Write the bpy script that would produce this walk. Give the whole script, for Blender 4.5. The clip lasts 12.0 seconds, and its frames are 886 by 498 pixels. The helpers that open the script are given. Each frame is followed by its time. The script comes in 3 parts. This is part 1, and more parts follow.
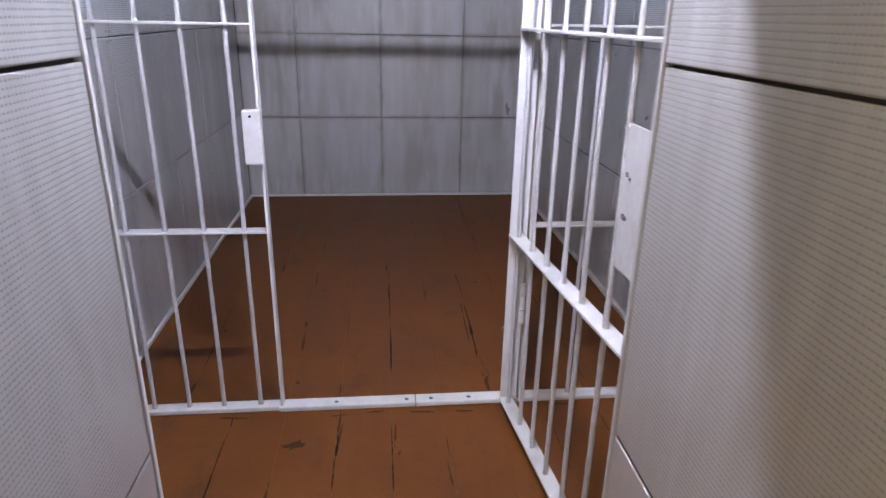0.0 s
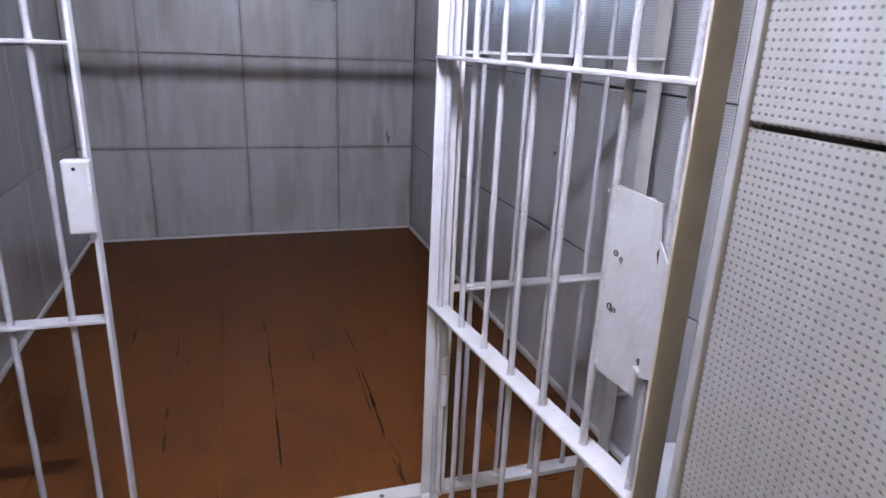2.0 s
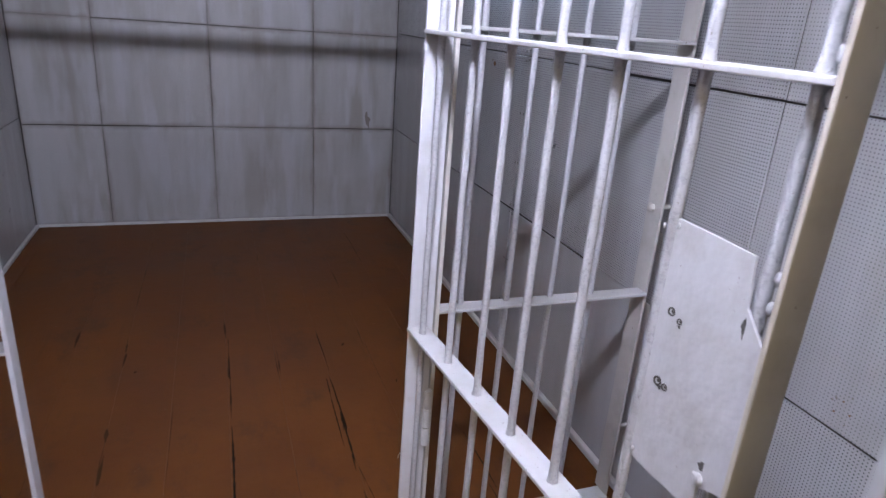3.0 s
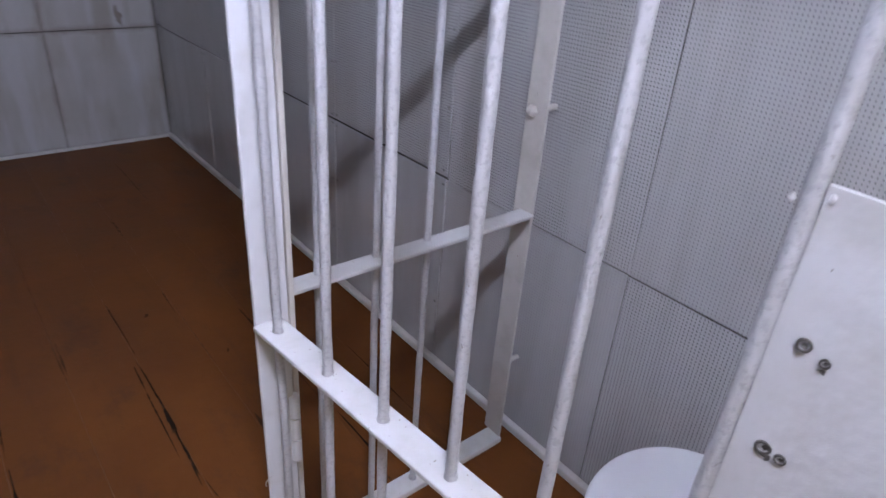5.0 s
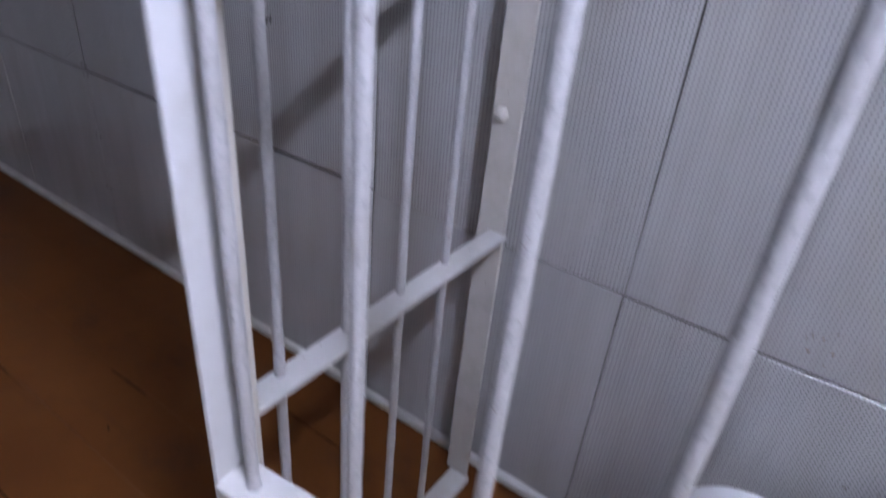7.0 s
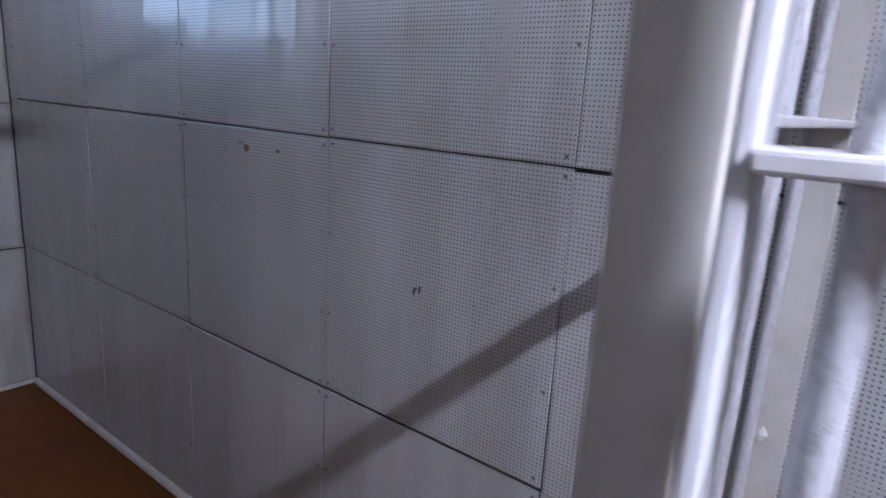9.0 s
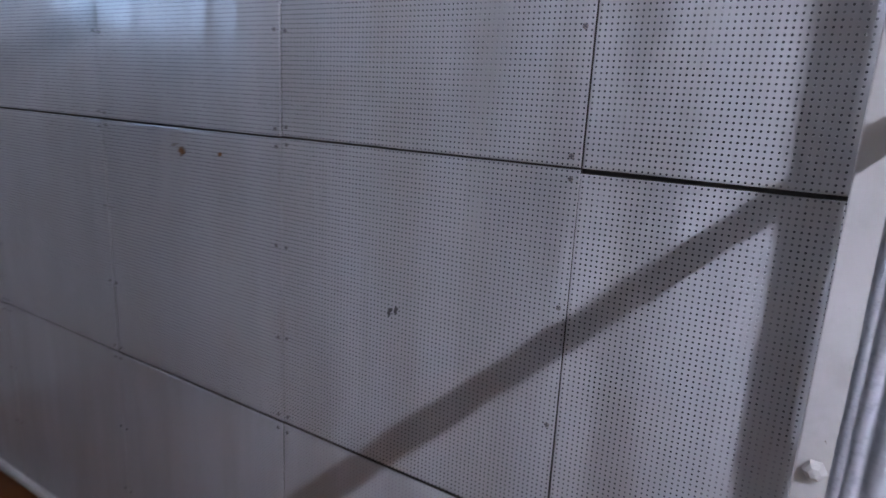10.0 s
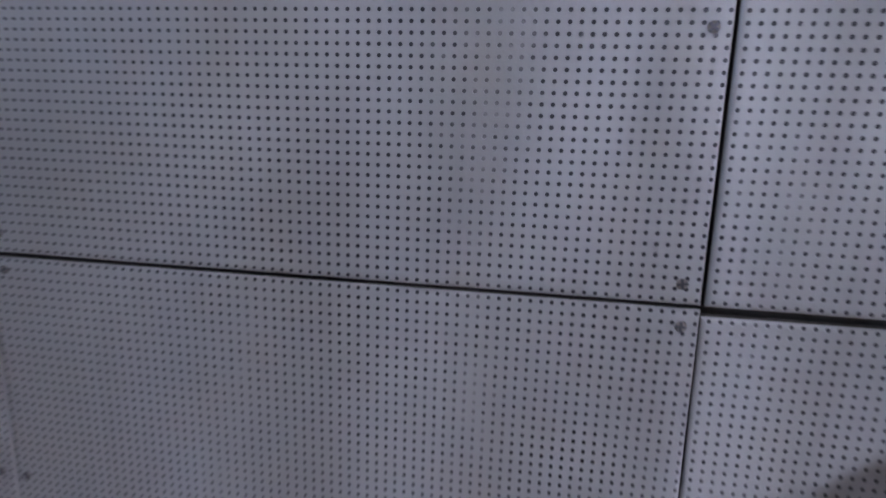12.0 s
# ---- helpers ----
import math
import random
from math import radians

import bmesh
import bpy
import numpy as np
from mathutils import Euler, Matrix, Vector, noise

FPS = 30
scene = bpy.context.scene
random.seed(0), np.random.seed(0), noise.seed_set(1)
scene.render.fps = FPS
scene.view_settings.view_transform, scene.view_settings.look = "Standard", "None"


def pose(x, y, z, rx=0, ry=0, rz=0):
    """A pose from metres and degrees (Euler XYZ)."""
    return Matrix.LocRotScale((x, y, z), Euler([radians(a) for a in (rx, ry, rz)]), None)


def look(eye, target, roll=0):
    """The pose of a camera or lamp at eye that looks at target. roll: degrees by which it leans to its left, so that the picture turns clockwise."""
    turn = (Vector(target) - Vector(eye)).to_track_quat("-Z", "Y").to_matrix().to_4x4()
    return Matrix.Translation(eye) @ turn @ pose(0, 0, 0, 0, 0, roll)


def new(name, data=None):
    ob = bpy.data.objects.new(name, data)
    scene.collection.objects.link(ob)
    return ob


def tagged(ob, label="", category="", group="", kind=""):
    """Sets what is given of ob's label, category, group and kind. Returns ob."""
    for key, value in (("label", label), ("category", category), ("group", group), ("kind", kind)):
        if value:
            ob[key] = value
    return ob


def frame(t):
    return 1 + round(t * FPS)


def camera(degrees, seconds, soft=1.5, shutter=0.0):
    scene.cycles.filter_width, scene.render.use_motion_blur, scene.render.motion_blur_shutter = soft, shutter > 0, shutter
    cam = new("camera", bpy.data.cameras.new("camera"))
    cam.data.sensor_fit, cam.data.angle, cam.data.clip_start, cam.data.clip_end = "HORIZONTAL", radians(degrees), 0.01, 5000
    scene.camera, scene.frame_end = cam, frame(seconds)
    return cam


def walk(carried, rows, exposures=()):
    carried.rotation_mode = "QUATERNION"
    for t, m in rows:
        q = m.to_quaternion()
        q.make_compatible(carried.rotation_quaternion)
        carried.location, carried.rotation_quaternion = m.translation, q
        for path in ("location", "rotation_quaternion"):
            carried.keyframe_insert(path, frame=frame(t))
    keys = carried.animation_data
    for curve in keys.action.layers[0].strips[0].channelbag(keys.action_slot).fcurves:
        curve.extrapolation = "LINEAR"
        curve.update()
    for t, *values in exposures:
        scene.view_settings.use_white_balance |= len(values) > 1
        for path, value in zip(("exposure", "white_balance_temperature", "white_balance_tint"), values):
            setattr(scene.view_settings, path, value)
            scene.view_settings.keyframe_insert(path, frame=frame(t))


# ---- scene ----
cam = camera(70.3, 12.0, soft=1.4, shutter=0.5)
PATH = [
    (0, (-1.156, -1.97, 1.345), (-0.963, -0.106, 0.647), 1.1),
    (0.5, (-1.149, -1.803, 1.352), (-0.986, 0.058, 0.636), 1.4),
    (1, (-1.176, -1.699, 1.359), (-0.899, 0.187, 0.754), 1.6),
    (1.5, (-1.212, -1.628, 1.353), (-0.747, 0.208, 0.711), 2.0),
    (2, (-1.202, -1.545, 1.346), (-0.6, 0.256, 0.717), 2.5),
    (2.5, (-1.165, -1.393, 1.342), (-0.526, 0.385, 0.686), 4.0),
    (4.5, (-1.057, -0.965, 1.293), (-0.186, 0.608, 0.418), 0.9),
    (5, (-1.048, -0.845, 1.274), (0.103, 0.485, 0.322), 4.4),
    (5.5, (-0.986, -0.754, 1.244), (0.228, 0.402, 0.153), 2.0),
    (6, (-0.934, -0.647, 1.225), (0.317, 0.257, -0.047), 5.6),
    (6.5, (-0.936, -0.57, 1.222), (0.347, 0.274, -0.06), 5.8),
    (7, (-0.99, -0.47, 1.258), (0.453, 0.461, 0.232), 5.7),
    (7.5, (-1.033, -0.381, 1.299), (0.552, 0.589, 0.561), 5.6),
    (7.7, (-1.044, -0.35, 1.298), (0.543, 0.684, 0.657), 5.6),
    (9.3, (-0.922, -0.049, 1.329), (0.619, 1.141, 0.87), 3.4),
    (9.5, (-0.908, -0.024, 1.332), (0.647, 1.148, 0.876), 3.3),
    (10, (-0.867, 0.063, 1.31), (0.79, 1.084, 0.849), 3.1),
    (10.5, (-0.786, 0.233, 1.34), (0.984, 1.013, 0.834), 2.3),
    (11, (-0.723, 0.365, 1.344), (1.086, 1.01, 0.785), 1.2),
    (11.5, (-0.587, 0.431, 1.364), (1.278, 0.934, 0.844), 0.6),
    (12, (-0.464, 0.487, 1.357), (1.463, 0.818, 0.936), 1.7),
]
walk(cam, [(t, look(eye, target, roll)) for t, eye, target, roll in PATH],
     exposures=((0.0, 0.18, 6720, 10), (0.5, 0.10, 6620, 10), (1.5, 0.04, 6520, 10), (2.5, 0.0, 6500, 10), (4.5, -0.10, 6440, 10), (5.0, -0.10, 6400, 10),
                (6.0, -0.32, 6320, 10), (6.5, -0.34, 6280, 10), (7.0, -0.25, 6280, 10), (7.5, -0.19, 6280, 10), (9.5, 0.04, 6320, 10), (10.5, 0.07, 6300, 10), (12.0, 0.0, 6220, 10)))

# ---- light ----
world = bpy.data.worlds.new("sky")
scene.world = world
world.use_nodes = True
wn = world.node_tree
sky = wn.nodes.new("ShaderNodeTexSky")
sky.sky_type, sky.sun_disc = "NISHITA", False
sky.sun_elevation, sky.sun_rotation = radians(40), radians(200)
wn.links.new(sky.outputs[0], wn.nodes["Background"].inputs[0])
wn.nodes["Background"].inputs[1].default_value = 0.10


def area_lamp(name, m, size_x, size_y, watts, colour):
    data = bpy.data.lights.new(name, "AREA")
    data.shape, data.size, data.size_y, data.energy, data.color = "RECTANGLE", size_x, size_y, watts, colour
    ob = new(name, data)
    ob.matrix_world = m
    return ob


# daylight in the window's opening
area_lamp("window_daylight", look((-1.08, 3.14, 1.75), (-1.08, 2.0, 1.70)), 0.98, 0.30, 3.2, (0.40, 0.60, 1.0))
# extra light at the tube, added to brighten the cell's far end
area_lamp("tube_light", look((-1.05, -0.908, 2.194), (-1.05, 0.9, 1.2)), 0.26, 0.020, 27, (0.75, 0.775, 0.995))
# the warm corridor lamp behind the way in
area_lamp("corridor_light", look((-1.75, -2.75, 2.5), (-1.2, -1.9, 0.6)), 0.50, 0.50, 24, (1.0, 0.80, 0.50))

# ---- materials ----


def material(name):
    m = bpy.data.materials.new(name)
    m.use_nodes = True
    nt = m.node_tree
    return m, nt, nt.nodes["Principled BSDF"]


class Net:
    """Short ways to add nodes."""

    def __init__(self, nt):
        self.nt = nt

    def node(self, kind, **sockets):
        n = self.nt.nodes.new(kind)
        for k, v in sockets.items():
            self.put(n.inputs[k.replace("_", " ")], v)
        return n

    def put(self, socket, v):
        if isinstance(v, bpy.types.NodeSocket):
            self.nt.links.new(v, socket)
        else:
            socket.default_value = v

    def math(self, op, a, b=0.0, clamp=False):
        n = self.nt.nodes.new("ShaderNodeMath")
        n.operation, n.use_clamp = op, clamp
        self.put(n.inputs[0], a)
        self.put(n.inputs[1], b)
        return n.outputs[0]

    def ramp(self, v, a, b, x=0.0, y=1.0):
        n = self.node("ShaderNodeMapRange", Value=v)
        for i, w in enumerate((a, b, x, y)):
            n.inputs[1 + i].default_value = w
        n.interpolation_type = "SMOOTHSTEP"
        return n.outputs[0]

    def noise(self, where, scale, detail=3.0, rough=0.55):
        n = self.node("ShaderNodeTexNoise", Vector=where, Scale=scale, Detail=detail, Roughness=rough)
        return n.outputs[0]

    def stretch(self, where, x, y, z):
        n = self.node("ShaderNodeMapping", Vector=where)
        n.inputs["Scale"].default_value = (x, y, z)
        return n.outputs[0]

    def mix(self, f, a, b):
        n = self.nt.nodes.new("ShaderNodeMix")
        n.data_type = "RGBA"
        self.put(n.inputs[0], f)
        self.put(n.inputs[6], a)
        self.put(n.inputs[7], b)
        return n.outputs[2]

    def bump(self, height, dist, strength=1.0, under=None):
        n = self.node("ShaderNodeBump", Height=height, Distance=dist, Strength=strength)
        if under is not None:
            self.nt.links.new(under, n.inputs["Normal"])
        return n.outputs[0]

    def coords(self, kind):
        return self.nt.nodes.new("ShaderNodeTexCoord").outputs[kind]

    def world_place(self):
        return self.nt.nodes.new("ShaderNodeNewGeometry").outputs["Position"]


def panel_paint(name, least, most, dirt=0.28, stains=0.0):
    """Perforated board, thickly painted off-white; many holes are clogged with paint."""
    m, nt, bsdf = material(name)
    n = Net(nt)
    local, place = n.coords("Object"), n.world_place()
    sep = n.node("ShaderNodeSeparateXYZ", Vector=local)
    pitch = 0.008
    offs = []
    for axis in ("X", "Z"):
        f = n.math("FRACT", n.math("ADD", n.math("DIVIDE", sep.outputs[axis], pitch), 100.5))
        offs.append(n.math("POWER", n.math("MULTIPLY", n.math("SUBTRACT", f, 0.5), pitch), 2.0))
    dist = n.math("SQRT", n.math("ADD", offs[0], offs[1]))
    hole = n.ramp(dist, 0.0012, 0.00188, 1.0, 0.0)
    # clogging: soft uneven patches, drawn out downwards by the roller
    clog = n.noise(n.stretch(place, 5.0, 5.0, 1.8), 1.0, 2.0)
    fine = n.noise(place, 60.0, 2.0)
    open_ = n.ramp(n.math("ADD", clog, n.math("MULTIPLY", n.math("SUBTRACT", fine, 0.5), 0.25)), 0.29, 0.43)
    open_ = n.math("ADD", n.math("MULTIPLY", open_, most - least), least)
    hole = n.math("MULTIPLY", hole, open_)
    # paint: streaks, stains and grain
    streak = n.noise(n.stretch(place, 8.0, 8.0, 0.7), 1.0, 5.0, 0.6)
    blot = n.noise(place, 2.2, 4.0, 0.6)
    grain = n.noise(place, 260.0, 3.0)
    col = n.mix(n.ramp(streak, 0.38, 0.64), (0.395, 0.392, 0.385, 1), (0.455, 0.458, 0.462, 1))
    col = n.mix(n.math("MULTIPLY", n.ramp(blot, 0.52, 0.75), 0.42), col, (0.32, 0.28, 0.22, 1))
    rnd = nt.nodes.new("ShaderNodeObjectInfo").outputs["Random"]
    if stains:
        # damp that has run down from above, brown in places and washed pale in others
        run = n.noise(n.stretch(place, 5.5, 5.5, 1.3), 1.0, 4.0, 0.55)
        col = n.mix(n.math("MULTIPLY", n.ramp(run, 0.46, 0.68), stains), col, (0.275, 0.245, 0.20, 1))
        pale = n.noise(n.stretch(place, 7.0, 7.0, 1.2), 1.3, 3.0, 0.5)
        col = n.mix(n.math("MULTIPLY", n.ramp(pale, 0.48, 0.64), stains), col, (0.51, 0.53, 0.57, 1))
    col = n.mix(n.math("MULTIPLY", rnd, 0.22), col, (0.36, 0.365, 0.38, 1))
    # grime in small flecks
    fleck = n.ramp(n.noise(place, 38.0, 5.0, 0.7), 0.70, 0.78)
    col = n.mix(n.math("MULTIPLY", fleck, 0.35), col, (0.30, 0.26, 0.21, 1))
    # dirt that has run out of the joints
    gen = n.node("ShaderNodeSeparateXYZ", Vector=n.coords("Generated"))
    sides = [n.math("MINIMUM", gen.outputs[a], n.math("SUBTRACT", 1.0, gen.outputs[a])) for a in ("X", "Z")]
    edge = n.math("MINIMUM", sides[0], sides[1])
    ragged = n.math("ADD", edge, n.math("MULTIPLY", n.math("SUBTRACT", n.noise(n.stretch(place, 1.0, 1.0, 0.5), 14.0, 4.0, 0.65), 0.5), 0.10))
    col = n.mix(n.math("MULTIPLY", n.ramp(ragged, -0.005, 0.016 if dirt < 0.4 else 0.045, 1.0, 0.0), dirt), col, (0.20, 0.16, 0.12, 1))
    col = n.mix(hole, col, (0.018, 0.019, 0.026, 1))
    n.put(bsdf.inputs["Base Color"], col)
    n.put(bsdf.inputs["Roughness"], n.math("ADD", n.math("MULTIPLY", grain, 0.16), 0.34))
    bsdf.inputs["Specular IOR Level"].default_value = 0.9
    wave = n.bump(n.noise(n.stretch(place, 6.0, 6.0, 2.2), 1.0, 2.0), 0.016)
    # a hard gloss over the paint
    bsdf.inputs["Coat Weight"].default_value = 0.2 if stains > 0.4 else 0.8
    bsdf.inputs["Coat Roughness"].default_value = 0.18
    n.put(bsdf.inputs["Coat Normal"], n.bump(n.noise(n.stretch(place, 6.0, 6.0, 2.2), 1.0, 2.0), 0.012))
    dents = n.node("ShaderNodeTexVoronoi", Vector=place, Scale=3.1)
    wave = n.bump(n.ramp(dents.outputs["Distance"], 0.0, 0.10), 0.0035, 0.9, wave)
    skin = n.bump(grain, 0.0006, 0.5, wave)
    n.put(bsdf.inputs["Normal"], n.bump(n.math("SUBTRACT", 1.0, hole), 0.0018, 0.8, skin))
    return m


def gloss_paint(name, colour, chips=0.0, rough=0.3, relief=0.00025, chip_tone=(0.16, 0.13, 0.11), pits=0.0):
    """White enamel brushed thickly over steel, with small dark chips."""
    m, nt, bsdf = material(name)
    n = Net(nt)
    place = n.world_place()
    blot = n.noise(place, 14.0, 4.0, 0.6)
    col = n.mix(n.ramp(blot, 0.4, 0.75), (*colour, 1), (colour[0] * 0.86, colour[1] * 0.85, colour[2] * 0.82, 1))
    chip = n.ramp(n.noise(n.stretch(place, 1.0, 1.0, 0.6), 150.0, 2.0), 0.735 - chips, 0.76 - chips)
    col = n.mix(n.math("MULTIPLY", chip, 0.8), col, (*chip_tone, 1))
    pit = n.ramp(n.noise(place, 150.0, 4.0, 0.65), 0.47, 0.66)
    if pits:
        col = n.mix(n.math("MULTIPLY", pit, pits), col, (colour[0] * 0.55, colour[1] * 0.55, colour[2] * 0.57, 1))
    n.put(bsdf.inputs["Base Color"], col)
    grain = n.noise(place, 180.0, 3.0)
    n.put(bsdf.inputs["Roughness"], n.math("ADD", n.math("MULTIPLY", grain, 0.2), rough))
    lump = n.bump(n.noise(place, 40.0, 2.0), relief * 3, 0.5)
    if pits:
        lump = n.bump(n.math("SUBTRACT", 1.0, pit), 0.0005, 0.7, lump)
    n.put(bsdf.inputs["Normal"], n.bump(grain, relief * 0.5, 0.4, lump))
    return m


def floor_paint():
    """Red-brown floor enamel on boards, worn and scuffed along the boards."""
    m, nt, bsdf = material("floor_paint")
    n = Net(nt)
    place = n.world_place()
    long_ = n.stretch(place, 14.0, 1.6, 1.0)
    wear = n.noise(long_, 1.0, 5.0, 0.6)
    blot = n.noise(place, 2.6, 5.0, 0.65)
    col = n.mix(n.ramp(blot, 0.3, 0.75), (0.104, 0.034, 0.0074, 1), (0.140, 0.048, 0.0104, 1))
    col = n.mix(n.math("MULTIPLY", n.ramp(wear, 0.55, 0.8), 0.5), col, (0.075, 0.029, 0.010, 1))
    scuff = n.ramp(n.noise(n.stretch(place, 60.0, 4.0, 1.0), 1.0, 4.0, 0.7), 0.70, 0.80)
    col = n.mix(n.math("MULTIPLY", scuff, 0.55), col, (0.05, 0.03, 0.022, 1))
    grime = n.ramp(n.noise(n.stretch(place, 5.0, 3.0, 1.0), 1.0, 6.0, 0.7), 0.52, 0.70)
    col = n.mix(n.math("MULTIPLY", grime, 0.6), col, (0.060, 0.027, 0.012, 1))
    dust = n.ramp(n.noise(place, 120.0, 2.0), 0.75, 0.79)
    col = n.mix(n.math("MULTIPLY", dust, 0.35), col, (0.42, 0.35, 0.28, 1))
    n.put(bsdf.inputs["Base Color"], col)
    n.put(bsdf.inputs["Roughness"], n.math("ADD", n.math("MULTIPLY", blot, 0.25), 0.40))
    bsdf.inputs["Specular IOR Level"].default_value = 0.2
    grain = n.noise(n.stretch(place, 160.0, 12.0, 1.0), 1.0, 4.0)
    n.put(bsdf.inputs["Normal"], n.bump(grain, 0.0007, 0.7, n.bump(blot, 0.004)))
    return m


def plain(name, colour, rough, metal=0.0, spread=0.12, scale=30.0, spec=0.5):
    m, nt, bsdf = material(name)
    bsdf.inputs["Specular IOR Level"].default_value = spec
    n = Net(nt)
    place = n.world_place()
    v = n.noise(place, scale, 4.0)
    dark = tuple(c * (1 - spread) for c in colour)
    n.put(bsdf.inputs["Base Color"], n.mix(v, (*colour, 1), (*dark, 1)))
    n.put(bsdf.inputs["Roughness"], n.math("ADD", n.math("MULTIPLY", v, 0.15), rough))
    bsdf.inputs["Metallic"].default_value = metal
    n.put(bsdf.inputs["Normal"], n.bump(v, 0.0006, 0.6))
    return m


def glow(name, colour, strength):
    m, nt, bsdf = material(name)
    bsdf.inputs["Base Color"].default_value = (0.8, 0.8, 0.8, 1)
    bsdf.inputs["Emission Color"].default_value = (*colour, 1)
    bsdf.inputs["Emission Strength"].default_value = strength
    return m


TUBE = glow("fluorescent_glow", (0.75, 0.775, 1.0), 1600)
PANEL = panel_paint("perforated_panel_paint", 0.24, 1.0, 0.10, 0.12)
DOOR_PANEL = panel_paint("thickly_painted_perforated_panel", 0.20, 0.72, 0.10)
LOW_PANEL = panel_paint("clogged_perforated_panel", 0.03, 0.30, 0.14, 0.22)
THICK_PANEL = panel_paint("twice_painted_perforated_panel", 0.16, 0.62, 0.10, 0.12)
BACK_PANEL = panel_paint("stained_perforated_panel", 0.05, 0.34, 0.5, 0.58)
PLATE = gloss_paint("grubby_plate_paint", (0.50, 0.505, 0.52), chips=-0.01, rough=0.28, relief=0.0016)
STEEL = gloss_paint("white_enamel_on_steel", (0.58, 0.585, 0.595), chips=0.01)
BAR = gloss_paint("white_enamel_on_bars", (0.43, 0.435, 0.455), chips=0.035, rough=0.30, relief=0.0011, chip_tone=(0.24, 0.225, 0.215), pits=0.45)
RAIL = gloss_paint("scuffed_enamel_on_rails", (0.47, 0.47, 0.475), chips=0.03, rough=0.38, relief=0.0005, chip_tone=(0.22, 0.19, 0.16))
STILE = gloss_paint("grey_white_enamel_on_stiles", (0.57, 0.58, 0.605), chips=-0.01, rough=0.35)
# white enamel of the lock stile with warm corridor light in its colour
WARM_LIT = gloss_paint("warm_lit_enamel", (0.50, 0.465, 0.385), chips=-0.01, rough=0.4)
# the right bead's white paint, its blue-grey shade put into the colour
SHADED_BEAD = gloss_paint("shaded_bead_paint", (0.43, 0.44, 0.46), chips=-0.02, rough=0.4)
# posts' enamel dulled and warmed for the shade and warm light on them
POST = gloss_paint("dimmed_enamel_on_posts", (0.48, 0.462, 0.43), chips=-0.03, rough=0.66)
TRIM = gloss_paint("white_trim_paint", (0.60, 0.60, 0.59), chips=0.01, rough=0.4)
FLOOR = floor_paint()
# wall behind the panels, darkened so the gaps look like shaded hollows
DARKENED_PLASTER = plain("gap_darkened_plaster", (0.10, 0.09, 0.08), 0.8, scale=8.0)
# unseen ceiling and door wall, dark and warm to tint the bounced light
FILL_CEILING = plain("fill_warming_ceiling", (0.27, 0.225, 0.165), 0.85, scale=5.0)
FILL_WALL = plain("fill_warming_wall", (0.36, 0.31, 0.23), 0.6, scale=5.0)
SEAT = plain("white_toilet_plastic", (0.72, 0.73, 0.76), 0.22, spread=0.01, scale=3.0)
CHINA = plain("white_glazed_china", (0.66, 0.66, 0.66), 0.15, spread=0.08, scale=9.0)
SCREW = plain("painted_screw_head", (0.12, 0.12, 0.13), 0.4, spread=0.5, scale=220.0)
# the boards' side faces, made dark so that the joints read dark
DARK_EDGE = plain("dark_board_edge", (0.085, 0.070, 0.058), 0.8, spread=0.4, scale=90.0)
RIM = plain("blackened_metal_rim", (0.10, 0.095, 0.09), 0.6, spread=0.6, scale=260.0)
DARK = plain("bare_dark_gap", (0.018, 0.013, 0.010), 0.85, spread=0.4, scale=90.0, spec=0.1)
GRIME = plain("trodden_floor_grime", (0.058, 0.026, 0.011), 0.7, spread=0.5, scale=60.0, spec=0.2)
RUST = plain("rust_bloom", (0.27, 0.13, 0.045), 0.8, spread=0.5, scale=160.0)
SMEAR = plain("grey_brown_smear", (0.30, 0.27, 0.24), 0.6, spread=0.4, scale=70.0)

# ---- mesh helpers ----


def part(name, bm, mat, parent=None, label=""):
    """Links a bmesh as one mesh object, as a thing or under a thing."""
    me = bpy.data.meshes.new(name)
    bm.to_mesh(me)
    bm.free()
    me.materials.append(mat)
    ob = new(name, me)
    ob.parent = parent
    if label:
        ob["label"] = label
    return ob


def placed(name, me, parent, m):
    """One more object on a mesh that is already there."""
    ob = new(name, me)
    ob.parent = parent
    ob.matrix_local = m
    return ob


def thing(name, label, category, group="", m=None):
    ob = new(name)
    if m is not None:
        ob.matrix_world = m
    return tagged(ob, label, category, group)


def add_box(bm, x0, x1, y0, y1, z0, z1, bevel=0.0):
    made = bmesh.ops.create_cube(bm, size=1.0)["verts"]
    for v in made:
        v.co = Vector((x0 + (v.co.x + 0.5) * (x1 - x0), y0 + (v.co.y + 0.5) * (y1 - y0), z0 + (v.co.z + 0.5) * (z1 - z0)))
    if bevel:
        edges = list({e for v in made for e in v.link_edges})
        bmesh.ops.bevel(bm, geom=edges, offset=bevel, segments=2, affect="EDGES", profile=0.5)
    return bm


def box(x0, x1, y0, y1, z0, z1, bevel=0.0):
    return add_box(bmesh.new(), x0, x1, y0, y1, z0, z1, bevel)


def smooth(bm):
    for f in bm.faces:
        f.smooth = True
    return bm


